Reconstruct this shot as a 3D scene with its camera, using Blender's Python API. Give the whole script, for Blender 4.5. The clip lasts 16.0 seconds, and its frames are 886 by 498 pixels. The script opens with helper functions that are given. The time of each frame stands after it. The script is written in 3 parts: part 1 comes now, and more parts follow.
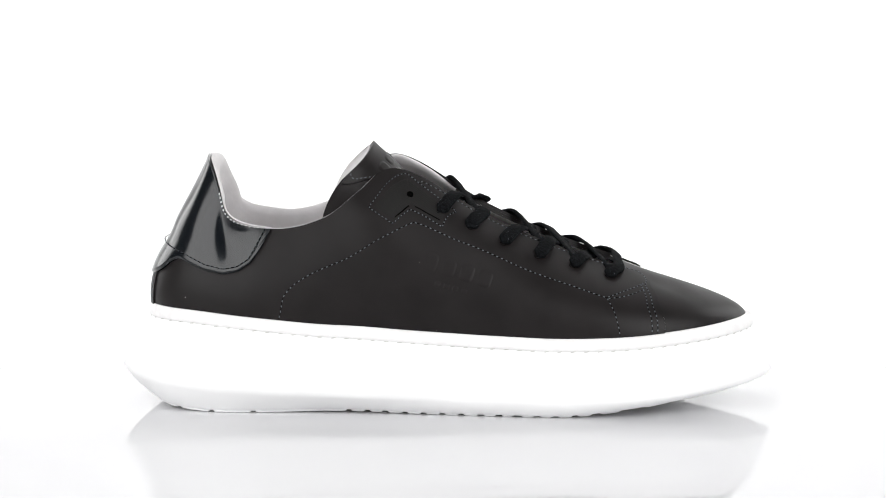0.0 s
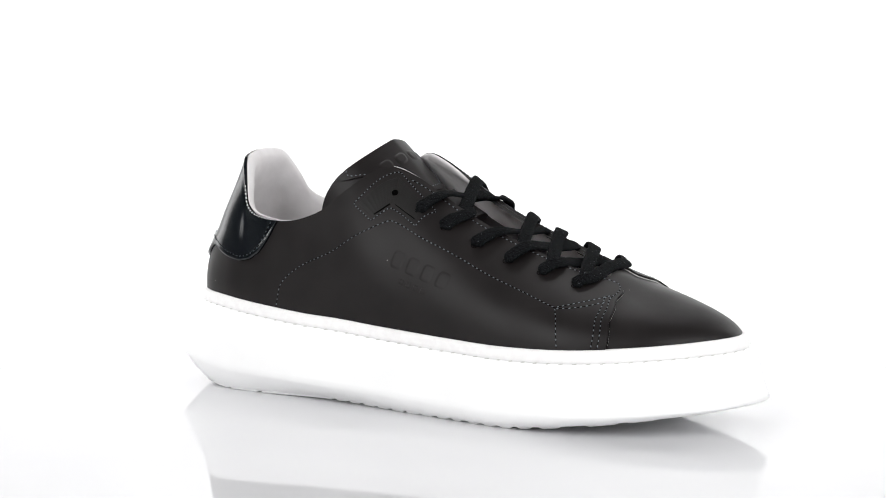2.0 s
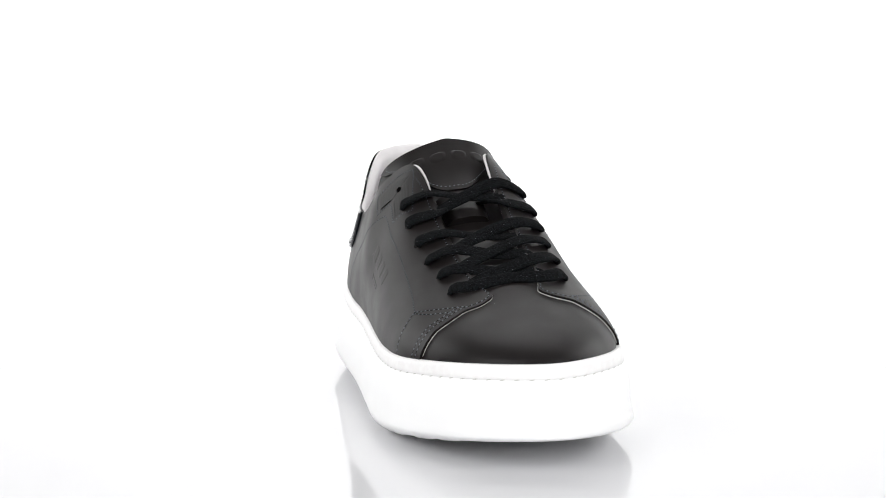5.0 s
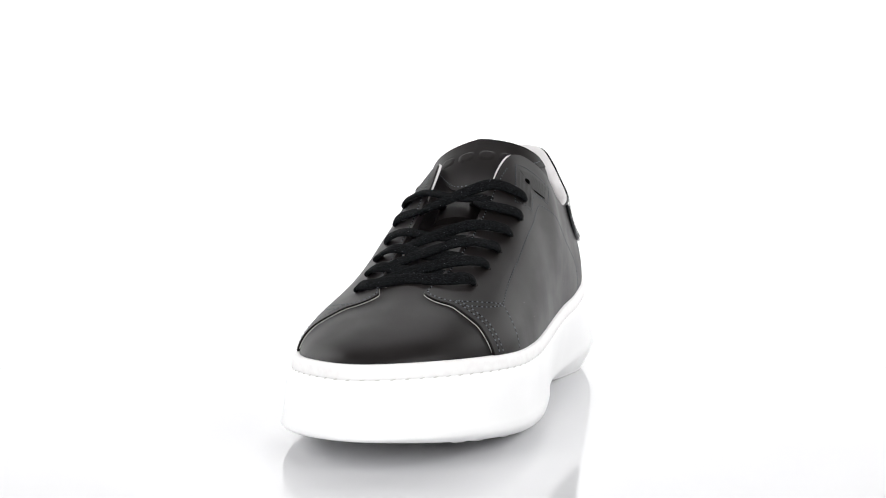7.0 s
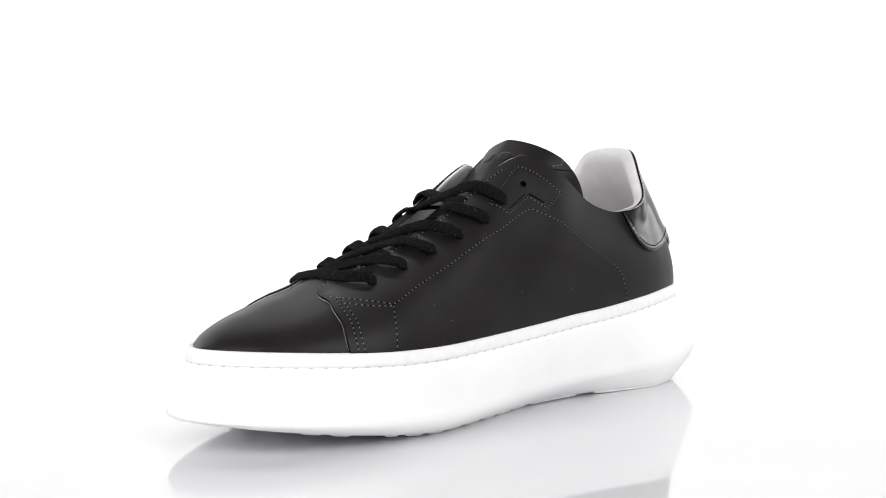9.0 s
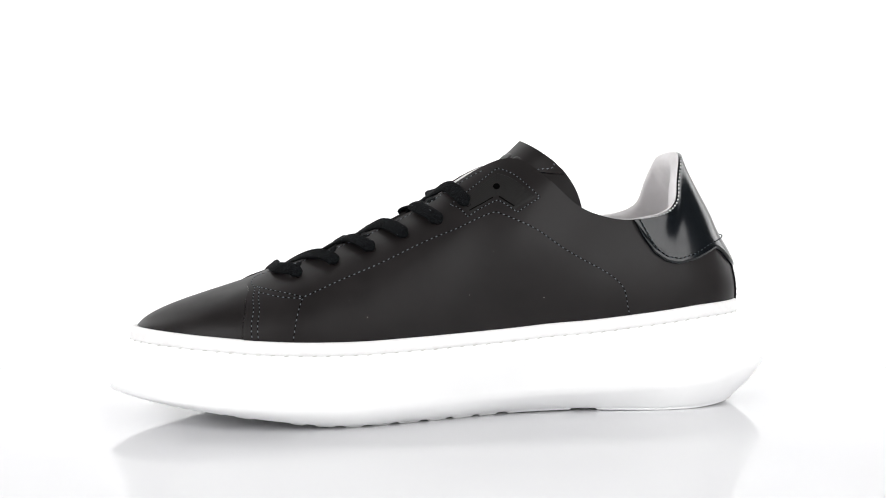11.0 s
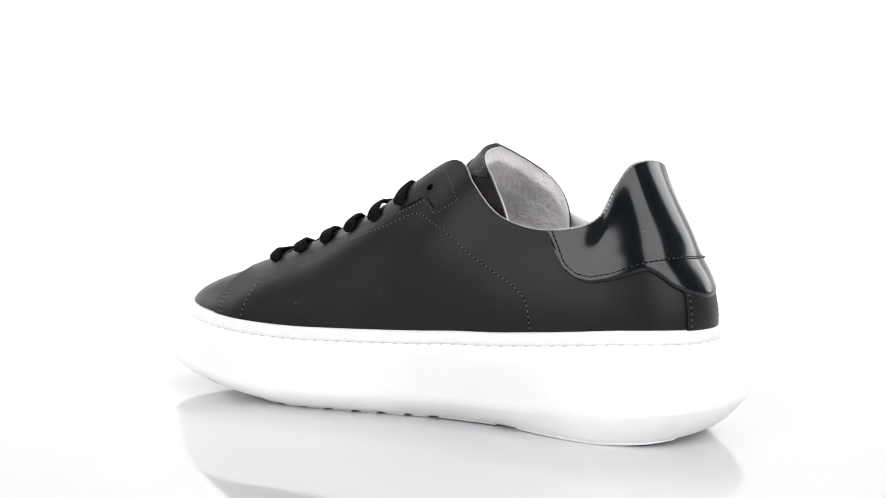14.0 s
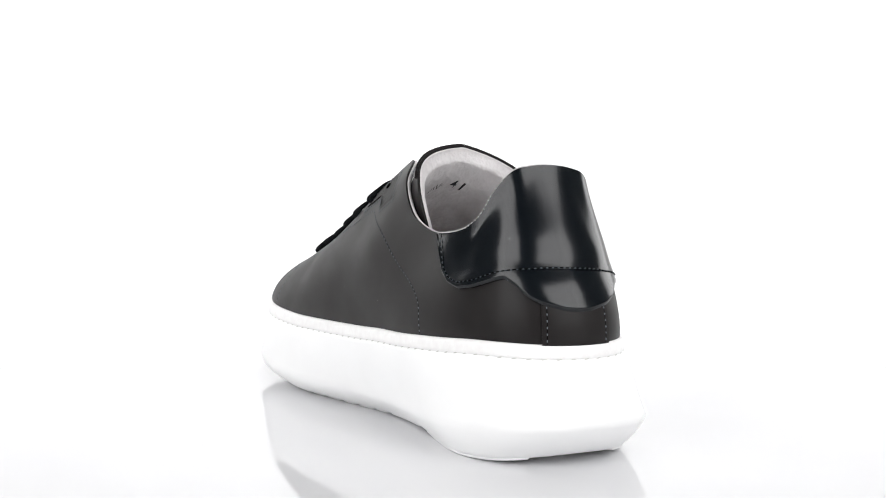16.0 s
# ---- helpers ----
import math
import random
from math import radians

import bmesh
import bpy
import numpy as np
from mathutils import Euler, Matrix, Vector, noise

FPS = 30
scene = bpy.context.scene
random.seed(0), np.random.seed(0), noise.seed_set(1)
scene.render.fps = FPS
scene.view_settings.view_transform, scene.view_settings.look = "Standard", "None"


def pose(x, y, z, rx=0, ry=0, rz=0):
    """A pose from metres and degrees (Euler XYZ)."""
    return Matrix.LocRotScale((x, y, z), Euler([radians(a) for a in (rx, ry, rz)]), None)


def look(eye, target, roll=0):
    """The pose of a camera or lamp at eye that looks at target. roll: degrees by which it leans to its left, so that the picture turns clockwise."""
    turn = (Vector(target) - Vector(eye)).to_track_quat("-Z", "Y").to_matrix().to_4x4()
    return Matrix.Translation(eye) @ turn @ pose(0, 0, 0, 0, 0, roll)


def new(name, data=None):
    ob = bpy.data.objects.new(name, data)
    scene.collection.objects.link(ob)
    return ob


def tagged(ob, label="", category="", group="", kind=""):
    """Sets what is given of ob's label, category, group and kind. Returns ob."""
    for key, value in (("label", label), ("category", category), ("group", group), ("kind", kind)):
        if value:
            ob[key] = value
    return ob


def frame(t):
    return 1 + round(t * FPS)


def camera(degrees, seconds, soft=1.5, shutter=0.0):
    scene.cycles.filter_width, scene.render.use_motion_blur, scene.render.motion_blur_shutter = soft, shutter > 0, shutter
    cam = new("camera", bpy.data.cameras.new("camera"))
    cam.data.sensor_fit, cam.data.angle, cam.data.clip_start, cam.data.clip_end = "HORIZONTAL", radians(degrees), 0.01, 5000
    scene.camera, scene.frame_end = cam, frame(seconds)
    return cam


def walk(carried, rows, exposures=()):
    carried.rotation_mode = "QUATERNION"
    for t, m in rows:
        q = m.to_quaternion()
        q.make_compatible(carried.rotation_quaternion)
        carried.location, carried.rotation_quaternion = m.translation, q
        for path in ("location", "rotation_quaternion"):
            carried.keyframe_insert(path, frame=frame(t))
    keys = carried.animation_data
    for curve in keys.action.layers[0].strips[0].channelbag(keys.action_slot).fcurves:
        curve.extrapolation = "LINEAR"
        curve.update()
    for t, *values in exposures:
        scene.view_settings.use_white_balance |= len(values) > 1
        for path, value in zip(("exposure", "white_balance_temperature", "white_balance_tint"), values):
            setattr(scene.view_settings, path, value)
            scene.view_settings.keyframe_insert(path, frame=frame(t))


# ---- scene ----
cam = camera(30.6, 16.0, soft=1.0)
EYE = (0.0, -0.76, 0.1512)
STAND = pose(*EYE, 90 - 5.905, 0, 0.073)
walk(cam, [(0.0, STAND), (16.0, STAND)], exposures=[(0.0, -0.3), (16.0, -0.3)])

# ---------------------------------------------------------------- light
world = bpy.data.worlds.new("studio")
scene.world = world
world.use_nodes = True
world.node_tree.nodes["Background"].inputs["Color"].default_value = (1.0, 1.0, 1.0, 1)
world.node_tree.nodes["Background"].inputs["Strength"].default_value = 0.25


def softbox(name, eye, target, sx, sy, watts, colour=(1, 1, 1)):
    lamp = bpy.data.lights.new(name, "AREA")
    lamp.shape, lamp.size, lamp.size_y, lamp.energy, lamp.color = "RECTANGLE", sx, sy, watts, colour
    ob = new(name, lamp)
    ob.matrix_world = look(eye, target)
    return ob


softbox("overhead_softbox", (0, -0.2, 1.4), (0, 0, 0), 1.0, 0.9, 1.2)
softbox("left_softbox", (-0.95, -0.98, 0.74), (0, 0, 0.06), 1.15, 1.1, 21)
softbox("right_softbox", (0.95, -0.98, 0.74), (0, 0, 0.06), 1.15, 1.1, 21)
softbox("left_strip", (-1.0, 0.62, 0.56), (0, 0, 0.1), 0.5, 0.8, 5)
softbox("right_strip", (1.0, 0.62, 0.56), (0, 0, 0.1), 0.5, 0.8, 5)
softbox("backdrop_lamp", (0, 0.5, 0.95), (0, 1.15, 0.22), 0.7, 0.3, 9)


# ---------------------------------------------------------------- materials
def material(name, colour, rough, metal=0.0, spec=0.5, coat=0.0):
    m = bpy.data.materials.new(name)
    m.use_nodes = True
    b = m.node_tree.nodes["Principled BSDF"]
    b.inputs["Base Color"].default_value = (*colour, 1)
    b.inputs["Roughness"].default_value = rough
    b.inputs["Metallic"].default_value = metal
    b.inputs["Specular IOR Level"].default_value = spec
    b.inputs["Coat Weight"].default_value = coat
    b.inputs["Coat Roughness"].default_value = 0.05
    return m


def add_noise(m, scale, detail, colour_a=None, colour_b=None, bump=0.0, dist=0.0002, rough=None, lo=0.35, hi=0.65, uv=False):
    """Grain at one scale: mixes two colours, two roughnesses, and a relief."""
    t = m.node_tree
    b = t.nodes["Principled BSDF"]
    co = t.nodes.new("ShaderNodeTexCoord")
    n = t.nodes.new("ShaderNodeTexNoise")
    n.inputs["Scale"].default_value, n.inputs["Detail"].default_value = scale, detail
    t.links.new(co.outputs["UV" if uv else "Object"], n.inputs["Vector"])
    ramp = t.nodes.new("ShaderNodeMapRange")
    ramp.inputs["From Min"].default_value, ramp.inputs["From Max"].default_value = lo, hi
    t.links.new(n.outputs["Fac"], ramp.inputs["Value"])
    if colour_a:
        mix = t.nodes.new("ShaderNodeMix")
        mix.data_type = "RGBA"
        mix.inputs["A"].default_value, mix.inputs["B"].default_value = (*colour_a, 1), (*colour_b, 1)
        t.links.new(ramp.outputs["Result"], mix.inputs["Factor"])
        t.links.new(mix.outputs["Result"], b.inputs["Base Color"])
    if rough:
        r = t.nodes.new("ShaderNodeMapRange")
        r.inputs["To Min"].default_value, r.inputs["To Max"].default_value = rough
        t.links.new(ramp.outputs["Result"], r.inputs["Value"])
        t.links.new(r.outputs["Result"], b.inputs["Roughness"])
    if bump:
        bp = t.nodes.new("ShaderNodeBump")
        bp.inputs["Strength"].default_value, bp.inputs["Distance"].default_value = bump, dist
        t.links.new(n.outputs["Fac"], bp.inputs["Height"])
        old = b.inputs["Normal"].links
        if old:
            t.links.new(old[0].from_socket, bp.inputs["Normal"])
        t.links.new(bp.outputs["Normal"], b.inputs["Normal"])
    return m


def add_dust(m, colour, scale=260.0, edge=0.045):
    """Sparse pale specks of dust on the leather."""
    t = m.node_tree
    b = t.nodes["Principled BSDF"]
    co = t.nodes.new("ShaderNodeTexCoord")
    v = t.nodes.new("ShaderNodeTexVoronoi")
    v.inputs["Scale"].default_value = scale
    t.links.new(co.outputs["Object"], v.inputs["Vector"])
    near = t.nodes.new("ShaderNodeMath")
    near.operation = "LESS_THAN"
    near.inputs[1].default_value = edge
    t.links.new(v.outputs["Distance"], near.inputs[0])
    sep = t.nodes.new("ShaderNodeSeparateColor")
    t.links.new(v.outputs["Color"], sep.inputs["Color"])
    few = t.nodes.new("ShaderNodeMath")
    few.operation = "GREATER_THAN"
    few.inputs[1].default_value = 0.93
    t.links.new(sep.outputs["Red"], few.inputs[0])
    both = t.nodes.new("ShaderNodeMath")
    both.operation = "MULTIPLY"
    t.links.new(near.outputs[0], both.inputs[0])
    t.links.new(few.outputs[0], both.inputs[1])
    mix = t.nodes.new("ShaderNodeMix")
    mix.data_type = "RGBA"
    old = b.inputs["Base Color"].links
    if old:
        t.links.new(old[0].from_socket, mix.inputs["A"])
    else:
        mix.inputs["A"].default_value = b.inputs["Base Color"].default_value
    mix.inputs["B"].default_value = (*colour, 1)
    t.links.new(both.outputs[0], mix.inputs["Factor"])
    t.links.new(mix.outputs["Result"], b.inputs["Base Color"])
    return m


LEATHER = material("black_leather", (0.0065, 0.0057, 0.0054), 0.43, spec=0.205)
add_noise(LEATHER, 60, 3, (0.0072, 0.0058, 0.0059), (0.0093, 0.0075, 0.0076), rough=(0.4, 0.47))
add_noise(LEATHER, 22, 1, bump=0.05, dist=0.006)
add_noise(LEATHER, 1800, 2, bump=0.12, dist=0.0001)
add_dust(LEATHER, (0.35, 0.34, 0.33))
PATENT = material("patent_leather", (0.0025, 0.004, 0.0058), 0.17, spec=0.4)
add_noise(PATENT, 30, 1, bump=0.03, dist=0.0022)
add_dust(PATENT, (0.3, 0.32, 0.34), 220)
INSET = material("embossed_leather", (0.006, 0.0055, 0.0052), 0.5, spec=0.24)
EDGE = material("raw_leather_edge", (0.62, 0.61, 0.6), 0.8)
add_noise(EDGE, 900, 3, (0.45, 0.44, 0.43), (0.75, 0.74, 0.72), bump=0.3)
LINING = material("white_lining_leather", (0.72, 0.71, 0.71), 0.6)
add_noise(LINING, 70, 4, (0.62, 0.6, 0.603), (0.71, 0.69, 0.695), bump=0.3, dist=0.002)
add_noise(LINING, 420, 3, bump=0.2, dist=0.0006)
CREASED = material("creased_lining_leather", (0.7, 0.69, 0.69), 0.55)
add_noise(CREASED, 60, 4, (0.58, 0.555, 0.56), (0.7, 0.68, 0.685), bump=0.9, dist=0.0035)
add_noise(CREASED, 380, 3, bump=0.6, dist=0.001)
RUBBER = material("white_rubber", (0.9, 0.9, 0.9), 0.5)
add_noise(RUBBER, 30, 3, (0.88, 0.88, 0.88), (0.91, 0.91, 0.91), rough=(0.45, 0.58))
add_noise(RUBBER, 2200, 2, bump=0.06, dist=0.0001)
WELT = material("white_welt_leather", (0.84, 0.83, 0.83), 0.5)
add_noise(WELT, 300, 3, (0.82, 0.805, 0.805), (0.86, 0.855, 0.85), bump=0.04)
THREAD = material("dark_thread", (0.1, 0.115, 0.13), 0.6)
WHITE_THREAD = material("white_thread", (0.8, 0.8, 0.8), 0.7)
# white thread greyed, with the needle holes' shade put into its colour
SHADED_SOLE_THREAD = material("shaded_white_thread", (0.62, 0.61, 0.59), 0.8)
TAB_THREAD = material("black_thread", (0.02, 0.027, 0.032), 0.5)
# near black without gloss: painted shade for holes, seams and the inset's groove
HOLE_SHADE = material("hole_shade", (0.002, 0.002, 0.002), 0.9, spec=0.0)
INK = material("black_ink", (0.02, 0.02, 0.025), 0.7)
ACRYLIC = material("white_acrylic", (0.7, 0.7, 0.715), 0.045, spec=0.4)
add_noise(ACRYLIC, 8, 3, (0.69, 0.69, 0.705), (0.71, 0.71, 0.725), rough=(0.03, 0.06))
PAPER = material("white_paper", (0.88, 0.88, 0.88), 0.85)
add_noise(PAPER, 5, 4, (0.86, 0.86, 0.86), (0.9, 0.9, 0.9), bump=0.05, dist=0.001)
PLASTER = material("white_plaster", (0.7, 0.7, 0.7), 0.9)
add_noise(PLASTER, 6, 4, (0.68, 0.68, 0.68), (0.72, 0.72, 0.72))


# greys for the added surround, chosen to keep the leather's reflections dark
SIDE_SURROUND = material("grey_surround", (0.2, 0.2, 0.2), 0.9)
add_noise(SIDE_SURROUND, 6, 4, (0.19, 0.19, 0.19), (0.21, 0.21, 0.21))
DARK_SURROUND = material("dark_surround", (0.12, 0.12, 0.12), 0.9)
add_noise(DARK_SURROUND, 6, 4, (0.11, 0.11, 0.11), (0.13, 0.13, 0.13))


def woven(name, colour):
    """Flat cotton lace: a herringbone weave along the ribbon's own length."""
    m = material(name, colour, 0.9, spec=0.06)
    t = m.node_tree
    b = t.nodes["Principled BSDF"]
    co = t.nodes.new("ShaderNodeTexCoord")
    w = t.nodes.new("ShaderNodeTexChecker")
    w.inputs["Scale"].default_value = 1.0
    scl = t.nodes.new("ShaderNodeMapping")
    scl.inputs["Scale"].default_value = (900, 1200, 1)
    scl.inputs["Rotation"].default_value = (0, 0, 0.6)
    t.links.new(co.outputs["UV"], scl.inputs["Vector"])
    t.links.new(scl.outputs["Vector"], w.inputs["Vector"])
    bp = t.nodes.new("ShaderNodeBump")
    bp.inputs["Strength"].default_value, bp.inputs["Distance"].default_value = 1.0, 0.0006
    t.links.new(w.outputs["Fac"], bp.inputs["Height"])
    t.links.new(bp.outputs["Normal"], b.inputs["Normal"])
    add_noise(m, 1100, 3, tuple(0.5 * c for c in colour), tuple(2.4 * c for c in colour), bump=0.7, dist=0.0006)
    add_dust(m, (0.13, 0.14, 0.15), 1100, 0.17)
    return m


LACE = woven("black_cotton_lace", (0.0034, 0.0038, 0.0043))

# ---------------------------------------------------------------- shoe form
# Millimetres in the shoe's own space: x towards the toe, y < 0 outer side, z up.
# Rows run from the heel's centre along one side to the toe's centre: x, half width, z.
FEATHER = [(-138, 0, 47.2), (-134.5, 15, 47.2), (-125, 26, 47.2), (-111, 32.5, 46.6), (-96, 36, 45.2), (-80, 38, 43.8), (-58, 39.5, 42),
           (-38, 40, 41), (-18, 41, 39.5), (2, 42.7, 38.4), (24, 44.9, 37.4), (54, 47, 36.5), (88, 45.5, 37.5), (124, 29.5, 39.9), (144, 0, 41)]
TOPLINE = [(-109, 0, 116.6), (-108.5, 8.4, 115.9), (-107, 15.2, 113.4), (-103.5, 21.4, 103.2), (-100, 26, 92.2), (-90, 29.5, 87.3), (-72, 31.5, 86.5),
           (-54, 32, 92), (-40, 29, 103.5), (-28, 20, 112.3), (-13, 16, 109), (20, 14.6, 89.5), (56, 14, 74), (81, 11.5, 65.8), (84, 0, 66.3)]
# How the wall leaves the sole and arrives at the topline: outward lean, reach, inward lean, rise, reach.
LEANS = [(0.12, 0.3, 0.5, 1, 0.35), (0.12, 0.3, 0.45, 1, 0.35), (0.1, 0.3, 0.3, 1, 0.3), (0.05, 0.3, 0.2, 1, 0.3), (0.05, 0.33, 0.2, 1, 0.3),
         (0.02, 0.35, 0.2, 1, 0.3), (0.08, 0.4, 0.3, 1, 0.3), (0.1, 0.41, 0.5, 0.95, 0.34), (0.09, 0.41, 0.75, 0.8, 0.39), (0.07, 0.39, 0.8, 0.78, 0.4),
         (0.03, 0.35, 0.8, 0.66, 0.38), (0.0, 0.3, 0.8, 0.52, 0.33), (-0.08, 0.25, 0.8, 0.5, 0.3), (-0.35, 0.18, 0.9, 0.4, 0.32), (-0.85, 0.13, 0.94, 0.33, 0.3)]
NK = 28


def ring(rows):
    """A closed loop of rows: the outer side from heel to toe, then the inner side back."""
    lat = [(r[0], -r[1], *r[2:]) for r in rows]
    med = [(r[0], r[1], *r[2:]) for r in rows[13:0:-1]]
    return np.array(lat + med, float)


def round_trip(rows, u):
    """Smooth closed curve through the loop's rows at u (0 to 28)."""
    u = np.asarray(u, float) % NK
    i = np.floor(u).astype(int)
    t = (u - i)[..., None]
    a, b, c, d = (rows[(i + k) % NK] for k in (-1, 0, 1, 2))
    return 0.5 * (2 * b + (c - a) * t + (2 * a - 5 * b + 4 * c - d) * t ** 2 + (3 * b - a - 3 * c + d) * t ** 3)


def bezier_rows():
    f, t = ring(FEATHER), ring(TOPLINE)
    l = np.array(LEANS + LEANS[13:0:-1])
    t[[0, 1, 2, 26, 27], 1] -= 2.5  # the heel collar leans to the outer side
    t[[3, 25], 1] -= 1.4
    t[17:20, 2] += (0.5, 1.0, 0.5)  # the inner eyestay stands a little higher
    way = t - f
    length = np.linalg.norm(way, axis=1)[:, None]
    h = way * (1, 1, 0)
    h /= np.linalg.norm(h, axis=1)[:, None]
    up = np.array((0, 0, 1.0))
    d1 = l[:, 1:2] * length * (-l[:, 0:1] * h + up)
    d2 = l[:, 4:5] * length * (l[:, 2:3] * h + l[:, 3:4] * up)
    for _ in range(3):
        d1, d2 = (0.5 * d + 0.25 * np.roll(d, 1, 0) + 0.25 * np.roll(d, -1, 0) for d in (d1, d2))
    p2 = t - d2
    for k, dy in ((6, -0.8), (7, -1.3), (8, -2.0), (9, -2.0), (10, -1.0), (12, 1.2), (13, 2.0)):
        p2[k, 1] += dy  # the outer side is a little fuller
    return f, f + d1, p2, t


BEZ = bezier_rows()


def skin(u, v):
    """The upper's surface: u round the shoe, v from the sole (0) to the topline (1)."""
    f, a, b, t = (round_trip(r, u) for r in BEZ)
    v = np.asarray(v, float)[..., None]
    w = 1 - v
    return w ** 3 * f + 3 * w * w * v * a + 3 * w * v * v * b + v ** 3 * t


def skin_normal(u, v):
    u, v = np.asarray(u, float), np.asarray(v, float)
    e = 0.02
    n = np.cross(skin(u + e, v) - skin(u - e, v), skin(u, np.minimum(v + e, 1)) - skin(u, np.maximum(v - e, 0)))
    return n / np.maximum(np.linalg.norm(n, axis=-1), 1e-9)[..., None]


def raised(u, v, d):
    return skin(u, v) + skin_normal(u, v) * np.asarray(d, float)[..., None]


def smooth(x, a, b):
    t = np.clip((np.asarray(x, float) - a) / (b - a), 0, 1)
    return t * t * (3 - 2 * t)


def lean(p):
    """The whole upper leans a little to its outer side."""
    p = np.array(p, float)
    k = 0.03 + smooth(p[..., 2], 45, 75) * (0.035 + 0.05 * smooth(p[..., 0], -60, -30))
    p[..., 2] += p[..., 1] * k
    return p


_GU, _GV = np.meshgrid(np.linspace(0, 14, 240), np.linspace(0, 1, 80), indexing="ij")
_GRID = skin(_GU, _GV)


def locate(x, z):
    """u, v on the outer side for a place in the side view."""
    d = (_GRID[..., 0] - x) ** 2 + (_GRID[..., 2] - z) ** 2
    i = np.unravel_index(np.argmin(d), d.shape)
    q = np.array((_GU[i], _GV[i]))
    for _ in range(8):
        p, e = skin(q[0], q[1]), 0.01
        j = np.stack([(skin(q[0] + e, q[1]) - p) / e, (skin(q[0], q[1] + e) - p) / e], 1)[[0, 2]]
        q = q + np.linalg.lstsq(j, np.array((x, z)) - p[[0, 2]], rcond=1e-3)[0] * 0.7
        q = np.array((np.clip(q[0], 0, 14), np.clip(q[1], 0, 1)))
    return q


def locate_top(x, w):
    """u, v on the outer side for a place in the plan."""
    d = (_GRID[..., 0] - x) ** 2 + (_GRID[..., 1] + w) ** 2 - (_GV > 0.4) * 0.01
    d = d + (_GV < 0.35) * 1e4
    i = np.unravel_index(np.argmin(d), d.shape)
    return np.array((_GU[i], _GV[i]))


def through_points(pts, n):
    """A smooth open curve through a few points, sampled n times."""
    p = np.array(pts, float)
    p = np.vstack([2 * p[0] - p[1], p, 2 * p[-1] - p[-2]])
    s = np.linspace(0, len(pts) - 1, n)
    i = np.minimum(s.astype(int), len(pts) - 2)
    t = (s - i)[:, None]
    a, b, c, d = p[i], p[i + 1], p[i + 2], p[i + 3]
    return 0.5 * (2 * b + (c - a) * t + (2 * a - 5 * b + 4 * c - d) * t ** 2 + (3 * b - a - 3 * c + d) * t ** 3)


def side_curve(xz, n=80, sharp=False):
    uv = [locate(x, z) for x, z in xz]
    if sharp:
        uv = np.array(uv)
        s = np.linspace(0, len(uv) - 1, n)
        return np.stack([np.interp(s, range(len(uv)), uv[:, k]) for k in (0, 1)], 1)
    return through_points(uv, n)
# shoe form ends

# ---------------------------------------------------------------- mesh helpers
def mesh_of(name, verts, faces, mat, uvs=None, flat=False):
    me = bpy.data.meshes.new(name)
    me.from_pydata([tuple(v) for v in verts], [], [tuple(f) for f in faces])
    me.materials.append(mat)
    if not flat:
        me.polygons.foreach_set("use_smooth", [True] * len(me.polygons))
    if uvs is not None:
        layer = me.uv_layers.new(name="UVMap")
        for loop in me.loops:
            layer.data[loop.index].uv = uvs[loop.vertex_index]
    me.update()
    return me


def part(name, me, parent, label=""):
    ob = new(name, me)
    ob.parent = parent
    return tagged(ob, label)


def grid_faces(n, m, base=0, flip=False, wrap=False):
    out = []
    for i in range(n if wrap else n - 1):
        j = (i + 1) % n
        for k in range(m - 1):
            q = (base + i * m + k, base + j * m + k, base + j * m + k + 1, base + i * m + k + 1)
            out.append(q[::-1] if flip else q)
    return out


def slab(outer, inner, edge_rows=True):
    """A closed thin piece from two grids (n, m, 3) of the same size; the rim has vertices of its own so that its edge stays crisp."""
    n, m = outer.shape[:2]
    verts = list(outer.reshape(-1, 3)) + list(inner.reshape(-1, 3))
    faces = grid_faces(n, m) + grid_faces(n, m, n * m, flip=True)
    loop = [(i, 0) for i in range(n)] + [(n - 1, k) for k in range(1, m)] + [(i, m - 1) for i in range(n - 2, -1, -1)] + [(0, k) for k in range(m - 2, 0, -1)]
    base = len(verts)
    for i, k in loop:
        verts += [outer[i, k], inner[i, k]]
    c = len(loop)
    for a in range(c):
        b = (a + 1) % c
        faces.append((base + 2 * b, base + 2 * a, base + 2 * a + 1, base + 2 * b + 1))
    return verts, faces


MM = 0.001
SHOE_SHIFT = Vector((0, 0.008, 0))


def metres(v, side_lean=True):
    return (lean(v) if side_lean else np.asarray(v, float)) * MM


def slab_part(name, outer, inner, mat, parent, label="", side_lean=True):
    shape = outer.shape
    v, f = slab(metres(outer.reshape(-1, 3), side_lean).reshape(shape), metres(inner.reshape(-1, 3), side_lean).reshape(shape))
    return part(name, mesh_of(name, v, f, mat), parent, label)


def mirror_u(u, side):
    return u if side < 0 else NK - u


